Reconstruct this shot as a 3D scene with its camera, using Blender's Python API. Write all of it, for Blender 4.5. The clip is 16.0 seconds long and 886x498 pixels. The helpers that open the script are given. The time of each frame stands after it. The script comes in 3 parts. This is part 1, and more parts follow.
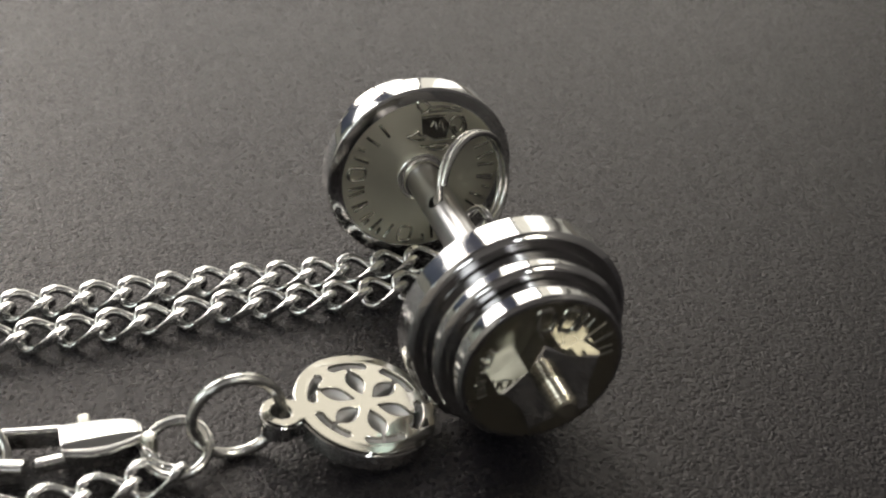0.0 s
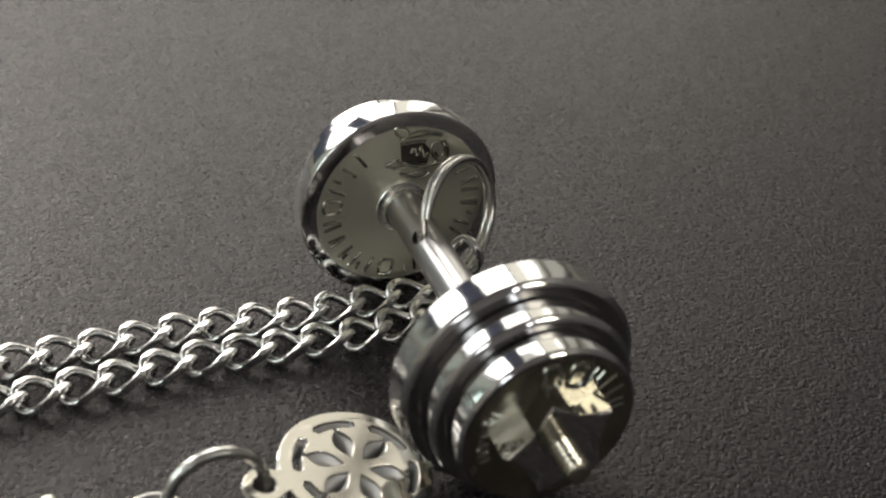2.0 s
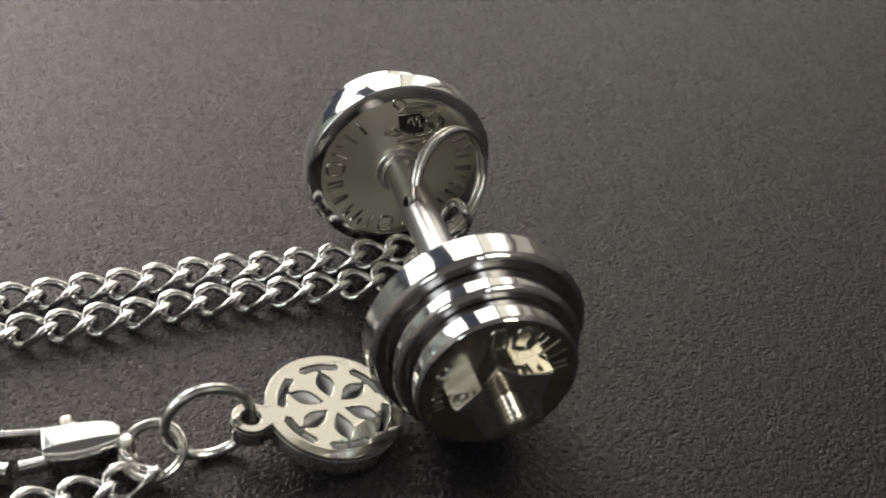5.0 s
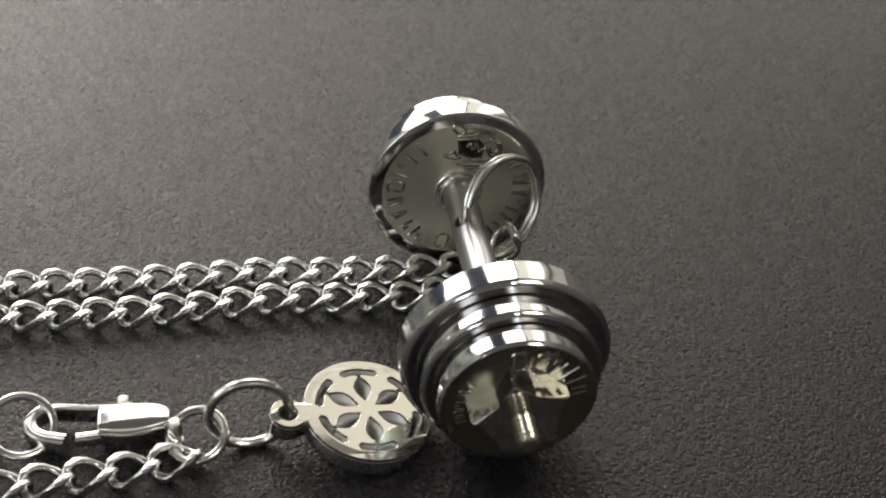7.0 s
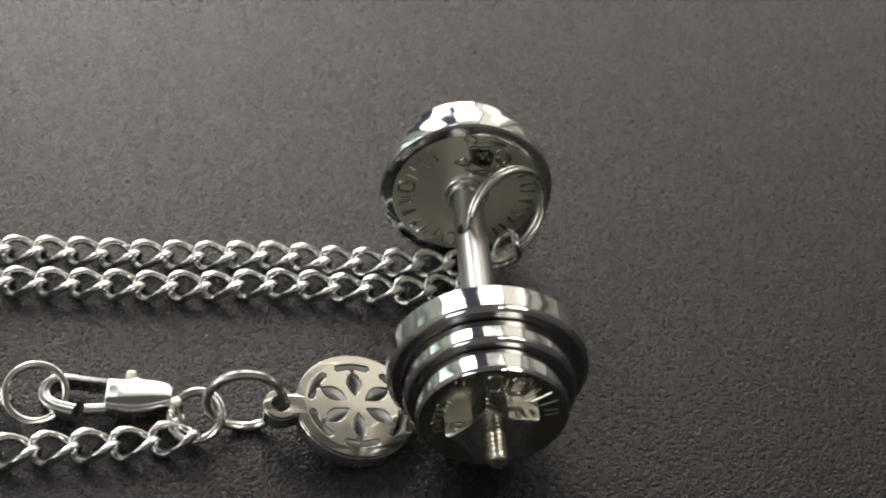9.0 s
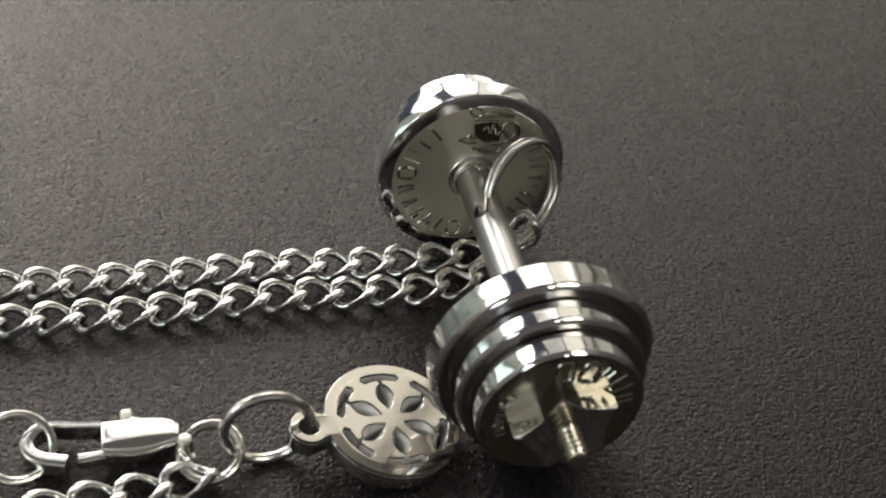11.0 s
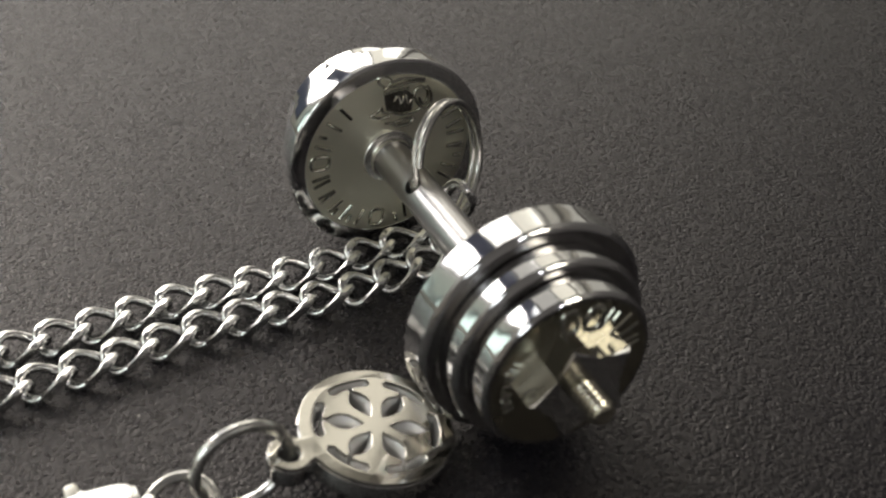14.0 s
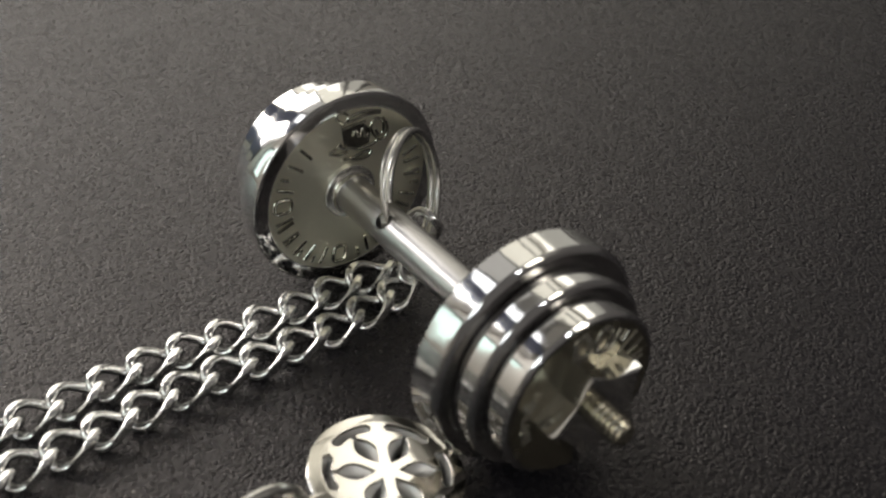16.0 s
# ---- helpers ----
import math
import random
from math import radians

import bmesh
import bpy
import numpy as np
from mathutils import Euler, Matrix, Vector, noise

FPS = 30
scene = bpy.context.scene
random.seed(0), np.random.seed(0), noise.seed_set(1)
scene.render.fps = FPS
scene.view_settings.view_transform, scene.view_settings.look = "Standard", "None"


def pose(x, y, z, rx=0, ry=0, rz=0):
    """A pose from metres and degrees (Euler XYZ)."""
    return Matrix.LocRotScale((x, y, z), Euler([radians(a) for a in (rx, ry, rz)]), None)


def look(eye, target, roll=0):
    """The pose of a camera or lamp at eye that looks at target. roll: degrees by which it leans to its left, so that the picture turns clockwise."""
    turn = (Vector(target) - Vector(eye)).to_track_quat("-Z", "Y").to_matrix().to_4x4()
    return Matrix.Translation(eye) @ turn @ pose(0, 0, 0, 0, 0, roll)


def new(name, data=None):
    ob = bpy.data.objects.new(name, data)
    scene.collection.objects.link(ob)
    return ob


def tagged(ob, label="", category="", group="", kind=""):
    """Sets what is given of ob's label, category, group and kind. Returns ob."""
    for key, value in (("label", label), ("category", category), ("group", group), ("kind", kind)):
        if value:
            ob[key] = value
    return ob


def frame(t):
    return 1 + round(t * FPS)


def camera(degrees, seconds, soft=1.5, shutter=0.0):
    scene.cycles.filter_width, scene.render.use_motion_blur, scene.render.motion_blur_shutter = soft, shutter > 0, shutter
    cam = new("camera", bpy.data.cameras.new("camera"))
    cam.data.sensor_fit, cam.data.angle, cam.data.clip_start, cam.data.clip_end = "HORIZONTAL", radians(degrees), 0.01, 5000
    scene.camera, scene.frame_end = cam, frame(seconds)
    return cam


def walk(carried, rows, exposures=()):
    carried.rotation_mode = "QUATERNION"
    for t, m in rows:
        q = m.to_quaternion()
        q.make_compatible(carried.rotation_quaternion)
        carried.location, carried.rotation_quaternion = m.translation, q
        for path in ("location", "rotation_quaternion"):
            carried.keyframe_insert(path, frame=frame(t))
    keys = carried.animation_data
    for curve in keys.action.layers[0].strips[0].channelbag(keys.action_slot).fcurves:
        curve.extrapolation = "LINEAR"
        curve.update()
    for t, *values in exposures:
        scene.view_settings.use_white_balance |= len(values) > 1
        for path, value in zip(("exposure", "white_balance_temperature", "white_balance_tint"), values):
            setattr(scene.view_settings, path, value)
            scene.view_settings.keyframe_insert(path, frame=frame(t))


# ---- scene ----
cam = camera(39.92, 16.0, soft=2.0)
cam.data.dof.use_dof, cam.data.dof.focus_distance, cam.data.dof.aperture_fstop = True, 0.112, 56.0
# seconds, eye in millimetres, heading, pitch and roll in degrees
PATH = [
    (0, -33.38, -80.88, 65.38, -21.21, -33.12, 3.80),
    (0.5, -34.06, -79.56, 65.98, -22.15, -33.66, 3.99),
    (1, -33.93, -78.50, 66.88, -22.90, -33.86, 3.72),
    (1.5, -34.45, -76.65, 67.44, -23.53, -34.20, 3.36),
    (2, -32.08, -70.88, 65.72, -23.59, -34.54, 2.83),
    (2.5, -29.87, -69.29, 65.76, -22.97, -35.19, 2.13),
    (3, -28.15, -72.08, 68.82, -22.03, -36.99, 1.81),
    (3.5, -28.21, -73.88, 72.11, -21.71, -38.74, 2.27),
    (3.7, -27.88, -74.52, 72.70, -20.82, -38.89, 2.00),
    (5.8, -25.08, -81.49, 75.73, -16.95, -38.00, 2.79),
    (6, -24.68, -81.78, 75.50, -16.24, -37.85, 2.76),
    (6.5, -22.20, -83.14, 75.79, -13.89, -37.73, 2.50),
    (7, -20.31, -84.54, 79.99, -11.18, -38.54, 2.50),
    (7.5, -18.65, -85.57, 81.66, -8.86, -39.30, 2.42),
    (8, -14.25, -86.22, 83.35, -7.68, -40.26, 3.03),
    (8.5, -14.58, -85.64, 88.24, -7.21, -41.47, 3.87),
    (9, -14.67, -83.00, 90.76, -7.64, -43.07, 4.92),
    (9.2, -14.98, -81.81, 92.23, -7.84, -43.84, 5.13),
    (11.3, -29.03, -72.38, 76.27, -18.19, -40.74, 4.37),
    (11.5, -30.39, -71.28, 75.11, -19.81, -40.47, 4.25),
    (12, -32.31, -71.23, 73.50, -22.75, -39.20, 3.39),
    (12.5, -34.55, -69.96, 70.47, -25.44, -38.15, 2.32),
    (13, -33.17, -69.48, 70.64, -25.71, -37.92, 1.96),
    (13.5, -35.96, -67.92, 68.88, -26.16, -38.21, 0.87),
    (14, -35.10, -67.02, 67.45, -27.02, -38.55, -0.15),
    (14.5, -37.95, -65.57, 66.90, -28.98, -38.22, -0.78),
    (15, -40.33, -62.91, 67.57, -30.57, -38.20, -1.24),
    (15.5, -40.87, -60.41, 69.20, -33.56, -38.42, -1.11),
    (16, -41.64, -59.48, 69.24, -35.64, -39.06, -0.97),
]


def view(x, y, z, heading, pitch, roll):
    return (Matrix.Translation((x * 0.001, y * 0.001, z * 0.001)) @ pose(0, 0, 0, 90 + pitch, 0, heading)
            @ pose(0, 0, 0, 0, 0, roll))


walk(cam, [(t, view(x, y, z, h, p, r)) for t, x, y, z, h, p, r in PATH])

# ---- world and light ----
world = bpy.data.worlds.new("world")
scene.world = world
world.use_nodes = True
world.node_tree.nodes["Background"].inputs["Color"].default_value = (0.55, 0.6, 0.65, 1)
world.node_tree.nodes["Background"].inputs["Strength"].default_value = 0.05
scene.view_settings.exposure = 0.66


def window_light(lo, hi, radiance, colour):
    """Daylight in a window's opening from lo to hi, one side of which is thin; it shines into the room."""
    width = max(hi[0] - lo[0], hi[1] - lo[1])
    height = hi[2] - lo[2]
    data = bpy.data.lights.new("window_light", "AREA")
    data.shape, data.size, data.size_y, data.color = "RECTANGLE", width, height, colour
    data.energy = radiance * math.pi * width * height
    ob = new("window_light", data)
    mid = Vector([(a + b) / 2 for a, b in zip(lo, hi)])
    aim = Vector((0, -mid.y, 0)) if hi[1] - lo[1] < 0.01 else Vector((-mid.x, 0, 0))
    ob.matrix_world = look(mid, mid + aim)
    return ob


window_light((-1.40, 1.69, 0.76), (-0.78, 1.69, 1.20), 3.0, (1.0, 0.97, 0.95))
window_light((-1.40, 1.69, 1.20), (-0.78, 1.69, 1.86), 4.6, (1.0, 0.97, 0.95))
window_light((-0.78, 1.69, 0.20), (-0.30, 1.69, 1.16), 5.6, (1.0, 0.93, 0.84))
window_light((-0.80, 1.69, 2.04), (-0.36, 1.69, 2.46), 1.8, (0.98, 0.98, 1.0))
window_light((-0.25, 1.69, 0.20), (0.58, 1.69, 0.95), 1.25, (1.0, 0.95, 0.875))
window_light((-0.25, 1.69, 0.95), (0.58, 1.69, 1.60), 3.9, (1.0, 0.955, 0.895))
window_light((-0.25, 1.69, 1.60), (0.58, 1.69, 1.85), 2.6, (1.0, 0.955, 0.895))
window_light((-0.25, 1.69, 1.85), (0.58, 1.69, 2.46), 0.35, (1.0, 0.95, 0.875))
window_light((0.58, 1.69, 0.20), (0.92, 1.69, 2.46), 0.72, (1.0, 0.94, 0.80))
window_light((0.92, 1.69, 0.20), (1.26, 1.69, 1.40), 1.6, (1.0, 0.95, 0.86))
window_light((0.92, 1.69, 1.40), (1.68, 1.69, 2.46), 0.75, (1.0, 0.94, 0.80))
window_light((1.26, 1.69, 0.20), (1.68, 1.69, 1.40), 0.3, (1.0, 0.94, 0.80))
window_light((-1.69, 1.28, 0.10), (-1.69, 1.58, 1.20), 1.2, (0.80, 1.0, 0.92))
window_light((-1.69, -0.70, 0.50), (-1.69, 0.10, 1.40), 2.2, (0.9, 1.0, 0.97))
window_light((1.89, 1.16, 0.06), (1.89, 1.68, 1.20), 0.3, (1.0, 0.95, 0.82))
window_light((1.89, 1.16, 1.20), (1.89, 1.68, 2.20), 1.5, (1.0, 0.95, 0.84))
window_light((-1.42, -1.89, 0.98), (-0.80, -1.89, 1.50), 2.6, (0.92, 0.97, 1.0))
window_light((0.38, -1.89, 1.52), (0.58, -1.89, 1.76), 12.0, (0.92, 0.97, 1.0))
# unseen fill light, added to brighten the near plate's face and nut
window_light((0.78, -1.89, 1.50), (1.20, -1.89, 2.30), 3.4, (1.0, 0.95, 0.82))
window_light((1.20, -1.89, 1.50), (1.60, -1.89, 2.30), 6.5, (1.0, 0.95, 0.82))

# ---- materials ----
MM = 0.001


def material(name, colour, metal=0.0, rough=0.5, grain=0.0, grain_scale=600.0, bump=0.0, bump_scale=2000.0,
             wave=0.0, wave_scale=300.0, rough_var=0.0, stretch=(1, 1, 1)):
    m = bpy.data.materials.new(name)
    m.use_nodes = True
    t, n = m.node_tree.links, m.node_tree.nodes
    bsdf = n["Principled BSDF"]
    bsdf.inputs["Base Color"].default_value = (*colour, 1)
    bsdf.inputs["Metallic"].default_value = metal
    bsdf.inputs["Roughness"].default_value = rough
    where = n.new("ShaderNodeTexCoord")
    maps = n.new("ShaderNodeMapping")
    maps.inputs["Scale"].default_value = stretch
    t.new(where.outputs["Object"], maps.inputs["Vector"])

    def noise_at(scale, detail=4.0):
        x = n.new("ShaderNodeTexNoise")
        x.inputs["Scale"].default_value, x.inputs["Detail"].default_value = scale, detail
        t.new(maps.outputs["Vector"], x.inputs["Vector"])
        return x

    if grain > 0:
        fine, coarse = noise_at(grain_scale), noise_at(grain_scale / 9)
        ramp = n.new("ShaderNodeMix")
        ramp.data_type = "RGBA"
        add = n.new("ShaderNodeMath")
        add.operation = "MULTIPLY_ADD"
        t.new(fine.outputs["Fac"], add.inputs[0])
        add.inputs[1].default_value = 0.5
        half = n.new("ShaderNodeMath")
        half.operation = "MULTIPLY"
        t.new(coarse.outputs["Fac"], half.inputs[0])
        half.inputs[1].default_value = 0.5
        t.new(half.outputs[0], add.inputs[2])
        ramp.inputs[6].default_value = (*[c * (1 - grain) for c in colour], 1)
        ramp.inputs[7].default_value = (*[min(1, c * (1 + grain)) for c in colour], 1)
        t.new(add.outputs[0], ramp.inputs[0])
        t.new(ramp.outputs[2], bsdf.inputs["Base Color"])
    if rough_var > 0:
        smear = noise_at(grain_scale / 3)
        span = n.new("ShaderNodeMapRange")
        span.inputs["To Min"].default_value = max(0.0, rough - rough_var)
        span.inputs["To Max"].default_value = rough + rough_var
        t.new(smear.outputs["Fac"], span.inputs["Value"])
        t.new(span.outputs["Result"], bsdf.inputs["Roughness"])
    if bump > 0:
        relief = noise_at(bump_scale, 2.0)
        b = n.new("ShaderNodeBump")
        b.inputs["Strength"].default_value = 1.0
        b.inputs["Distance"].default_value = bump * MM
        t.new(relief.outputs["Fac"], b.inputs["Height"])
        t.new(b.outputs["Normal"], bsdf.inputs["Normal"])
        if wave > 0:  # hand polish leaves the surface slightly wavy
            broad = noise_at(wave_scale, 1.5)
            c = n.new("ShaderNodeBump")
            c.inputs["Strength"].default_value = 1.0
            c.inputs["Distance"].default_value = wave * MM
            t.new(broad.outputs["Fac"], c.inputs["Height"])
            t.new(c.outputs["Normal"], b.inputs["Normal"])
    return m


chrome = material("polished_steel", (0.68, 0.675, 0.66), 1.0, 0.085, 0.12, 500, 0.0018, 900, rough_var=0.07, wave=0.085, wave_scale=260)
chrome_soft = material("worn_polished_steel", (0.74, 0.73, 0.69), 1.0, 0.24, 0.08, 700, 0.004, 1600, rough_var=0.06, wave=0.02, wave_scale=500)
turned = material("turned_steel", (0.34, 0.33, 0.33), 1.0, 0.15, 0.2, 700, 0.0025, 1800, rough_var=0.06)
handle_steel = material("drawn_steel", (0.50, 0.49, 0.48), 1.0, 0.30, 0.25, 900, 0.006, 2400, rough_var=0.08, stretch=(1, 0.06, 1))
nickel = material("satin_nickel", (0.78, 0.76, 0.64), 1.0, 0.45, 0.08, 800, 0.004, 3500, rough_var=0.05)
# polished recess; its dark reflection is partly put into the colour
polished_field = material("polished_field", (0.30, 0.285, 0.25), 1.0, 0.07, 0.1, 900, 0.002, 1500, rough_var=0.03)
nickel_edge = material("satin_nickel_relief", (0.50, 0.49, 0.43), 1.0, 0.10, 0.08, 800, 0.003, 2500, rough_var=0.05)
worn_nickel = material("worn_nickel", (0.40, 0.37, 0.285), 1.0, 0.24, 0.25, 600, 0.0035, 1100, rough_var=0.1, wave=0.03, wave_scale=420)
brass_steel = material("threaded_steel", (0.66, 0.62, 0.50), 1.0, 0.2, 0.12, 900, 0.002, 1500, rough_var=0.06)
tag_steel = material("brushed_tag_steel", (0.61, 0.588, 0.535), 1.0, 0.10, 0.06, 900, 0.0012, 2500, rough_var=0.03, wave=0.012, wave_scale=280)
tag_wall = material("satin_tag_steel", (0.84, 0.83, 0.82), 1.0, 0.5, 0.1, 900, 0.004, 2500, rough_var=0.08)
swivel_steel = material("satin_steel", (0.80, 0.78, 0.70), 1.0, 0.38, 0.08, 900, 0.002, 2000, rough_var=0.05)
chain_steel = material("chain_steel", (0.88, 0.87, 0.83), 1.0, 0.20, 0.2, 1500, 0.014, 2600, rough_var=0.09)
clasp_steel = material("clasp_steel", (0.86, 0.85, 0.82), 1.0, 0.17, 0.05, 700, 0.0015, 1000, rough_var=0.04)


def pebbled_laminate():
    """Black laminate with a fine pebbled relief and a little lint."""
    m = material("pebbled_black_laminate", (0.0090, 0.0084, 0.0112), 0.0, 0.33, 0.3, 1400, 0.0, 1, rough_var=0.07)
    t, n = m.node_tree.links, m.node_tree.nodes
    bsdf = n["Principled BSDF"]
    where = n["Texture Coordinate"]
    warp = n.new("ShaderNodeTexNoise")
    warp.inputs["Scale"].default_value = 900.0
    t.new(where.outputs["Object"], warp.inputs["Vector"])
    shift = n.new("ShaderNodeVectorMath")
    shift.operation = "MULTIPLY_ADD"
    shift.inputs[1].default_value = (0.0003, 0.0003, 0.0)
    t.new(warp.outputs["Color"], shift.inputs[0])
    t.new(where.outputs["Object"], shift.inputs[2])
    pebble = n.new("ShaderNodeTexVoronoi")
    pebble.inputs["Scale"].default_value = 3200.0
    t.new(shift.outputs["Vector"], pebble.inputs["Vector"])
    fine = n.new("ShaderNodeTexNoise")
    fine.inputs["Scale"].default_value, fine.inputs["Detail"].default_value = 5600.0, 2.0
    t.new(where.outputs["Object"], fine.inputs["Vector"])
    mix = n.new("ShaderNodeMath")
    mix.operation = "SUBTRACT"
    t.new(fine.outputs["Fac"], mix.inputs[0])
    t.new(pebble.outputs["Distance"], mix.inputs[1])
    b = n.new("ShaderNodeBump")
    b.inputs["Strength"].default_value, b.inputs["Distance"].default_value = 1.0, 0.086 * MM
    t.new(mix.outputs[0], b.inputs["Height"])
    t.new(b.outputs["Normal"], bsdf.inputs["Normal"])
    tone = n.new("ShaderNodeSeparateColor")
    t.new(pebble.outputs["Color"], tone.inputs["Color"])
    gloss = n.new("ShaderNodeMapRange")
    gloss.inputs["To Min"].default_value, gloss.inputs["To Max"].default_value = 0.13, 0.33
    t.new(tone.outputs["Green"], gloss.inputs["Value"])
    t.new(gloss.outputs["Result"], bsdf.inputs["Roughness"])
    bsdf.inputs["Specular IOR Level"].default_value = 0.44
    bsdf.inputs["Specular Tint"].default_value = (1.0, 0.918, 0.875, 1)
    lint = n.new("ShaderNodeTexVoronoi")
    lint.inputs["Scale"].default_value = 230.0
    t.new(shift.outputs["Vector"], lint.inputs["Vector"])
    near = n.new("ShaderNodeMath")
    near.operation, near.inputs[1].default_value = "LESS_THAN", 0.03
    t.new(lint.outputs["Distance"], near.inputs[0])
    few = n.new("ShaderNodeSeparateColor")
    t.new(lint.outputs["Color"], few.inputs["Color"])
    rare = n.new("ShaderNodeMath")
    rare.operation, rare.inputs[1].default_value = "GREATER_THAN", 0.72
    t.new(few.outputs["Red"], rare.inputs[0])
    both = n.new("ShaderNodeMath")
    both.operation = "MULTIPLY"
    t.new(near.outputs[0], both.inputs[0])
    t.new(rare.outputs[0], both.inputs[1])
    cover = n.new("ShaderNodeMix")
    cover.data_type = "RGBA"
    base = bsdf.inputs["Base Color"].links[0].from_socket
    t.new(both.outputs[0], cover.inputs[0])
    t.new(base, cover.inputs[6])
    cover.inputs[7].default_value = (0.30, 0.28, 0.26, 1)
    t.new(cover.outputs[2], bsdf.inputs["Base Color"])
    return m


def pitted(m, scale, size, depth):
    """Adds small scattered pits to a metal's relief."""
    t, n = m.node_tree.links, m.node_tree.nodes
    bsdf = n["Principled BSDF"]
    pits = n.new("ShaderNodeTexVoronoi")
    pits.inputs["Scale"].default_value = scale
    t.new(n["Texture Coordinate"].outputs["Object"], pits.inputs["Vector"])
    span = n.new("ShaderNodeMapRange")
    span.inputs["From Max"].default_value = size
    t.new(pits.outputs["Distance"], span.inputs["Value"])
    b = n.new("ShaderNodeBump")
    b.inputs["Strength"].default_value, b.inputs["Distance"].default_value = 1.0, depth * MM
    t.new(span.outputs["Result"], b.inputs["Height"])
    t.new(bsdf.inputs["Normal"].links[0].from_socket, b.inputs["Normal"])
    t.new(b.outputs["Normal"], bsdf.inputs["Normal"])


pitted(worn_nickel, 900.0, 0.12, 0.03)
pitted(handle_steel, 700.0, 0.1, 0.02)
table_top = pebbled_laminate()
plaster = material("cream_plaster", (0.70, 0.67, 0.62), 0.0, 0.8, 0.08, 12, 0.5, 60)
dark_paint = material("dark_wall_paint", (0.18, 0.172, 0.178), 0.0, 0.7, 0.1, 12, 0.5, 60)
ceiling_paint = material("ceiling_paint", (0.16, 0.158, 0.162), 0.0, 0.85, 0.05, 9, 0.4, 80)
frame_paint = material("dark_frame_paint", (0.06, 0.055, 0.06), 0.0, 0.5, 0.15, 30, 0.2, 90)
# for the added boards that make dark bluish bands in the reflections
blue_board = material("blue_grey_board", (0.12, 0.14, 0.24), 0.0, 0.6, 0.15, 30, 0.2, 90)
floor_board = material("dark_floor", (0.12, 0.09, 0.07), 0.0, 0.5, 0.3, 14, 0.4, 40, rough_var=0.1)


# ---- builders: all lengths in millimetres ----
def mesh_of(name, bm, mat, smooth=True):
    bmesh.ops.recalc_face_normals(bm, faces=bm.faces)
    for v in bm.verts:
        v.co *= MM
    for f in bm.faces:
        f.smooth = smooth
    me = bpy.data.meshes.new(name)
    bm.to_mesh(me)
    bm.free()
    me.materials.append(mat)
    if smooth:
        me.set_sharp_from_angle(angle=radians(24))
    return me


def part(name, bm, mat, parent, label="", smooth=True, level=False):
    """One mesh under a thing or a part; level: its horizontal faces stay flat."""
    ob = new(name, mesh_of(name, bm, mat, smooth))
    ob.parent = parent
    if level:
        for f in ob.data.polygons:
            f.use_smooth = abs(f.normal.z) < 0.975
    return tagged(ob, label)


def thing(name, label, category, place=(0, 0, 0), group=""):
    ob = new(name)
    ob.empty_display_size = 0.002
    ob.location = [c * MM for c in place]
    return tagged(ob, label, category, group)


def lathe(bm, profile, segs=128, closed=False):
    """Turns (radius, y) round the y axis."""
    rings = []
    for r, y in profile:
        if r < 1e-6:
            rings.append([bm.verts.new((0, y, 0))])
        else:
            rings.append([bm.verts.new((r * math.cos(2 * math.pi * k / segs), y, r * math.sin(2 * math.pi * k / segs)))
                          for k in range(segs)])
    pairs = list(zip(rings, rings[1:])) + ([(rings[-1], rings[0])] if closed else [])
    for a, b in pairs:
        for k in range(segs):
            j = (k + 1) % segs
            if len(a) == 1 and len(b) == 1:
                continue
            if len(a) == 1:
                bm.faces.new((a[0], b[k], b[j]))
            elif len(b) == 1:
                bm.faces.new((a[k], b[0], a[j]))
            else:
                bm.faces.new((a[k], b[k], b[j], a[j]))
    return bm


def tube(bm, points, radius, sides=14, closed=False, flat=1.0, ups=None):
    """A round wire along points; flat squeezes it along its own up."""
    pts = [Vector(p) for p in points]
    n = len(pts)
    rings, last = [], None
    for i, p in enumerate(pts):
        if closed:
            d = pts[(i + 1) % n] - pts[i - 1]
        else:
            d = pts[min(i + 1, n - 1)] - pts[max(i - 1, 0)]
        d.normalize()
        if ups:
            u = Vector(ups[i])
        elif last is None:
            u = Vector((0, 0, 1)) if abs(d.z) < 0.9 else Vector((1, 0, 0))
        else:
            u = last
        u = (u - d * u.dot(d)).normalized()
        last = u
        s = d.cross(u)
        rad = radius[i] if isinstance(radius, (list, tuple)) else radius
        rings.append([bm.verts.new(p + s * (rad * math.cos(2 * math.pi * k / sides))
                                   + u * (rad * flat * math.sin(2 * math.pi * k / sides))) for k in range(sides)])
    span = n if closed else n - 1
    for i in range(span):
        a, b = rings[i], rings[(i + 1) % n]
        shift = 0
        if closed and i == n - 1:
            shift = min(range(sides), key=lambda q: (a[0].co - b[q].co).length)
        for k in range(sides):
            bm.faces.new((a[k], a[(k + 1) % sides], b[(k + 1 + shift) % sides], b[(k + shift) % sides]))
    if not closed:
        bm.faces.new(list(reversed(rings[0])))
        bm.faces.new(rings[-1])
    return bm


def torus_points(centre, normal, rx, ry=None, along=(1, 0, 0), n=72):
    """Points of an ellipse about centre; rx lies along the given direction."""
    nv = Vector(normal).normalized()
    a = Vector(along)
    a = (a - nv * a.dot(nv)).normalized()
    b = nv.cross(a)
    ry = ry or rx
    return [Vector(centre) + a * (rx * math.cos(2 * math.pi * k / n)) + b * (ry * math.sin(2 * math.pi * k / n)) for k in range(n)]


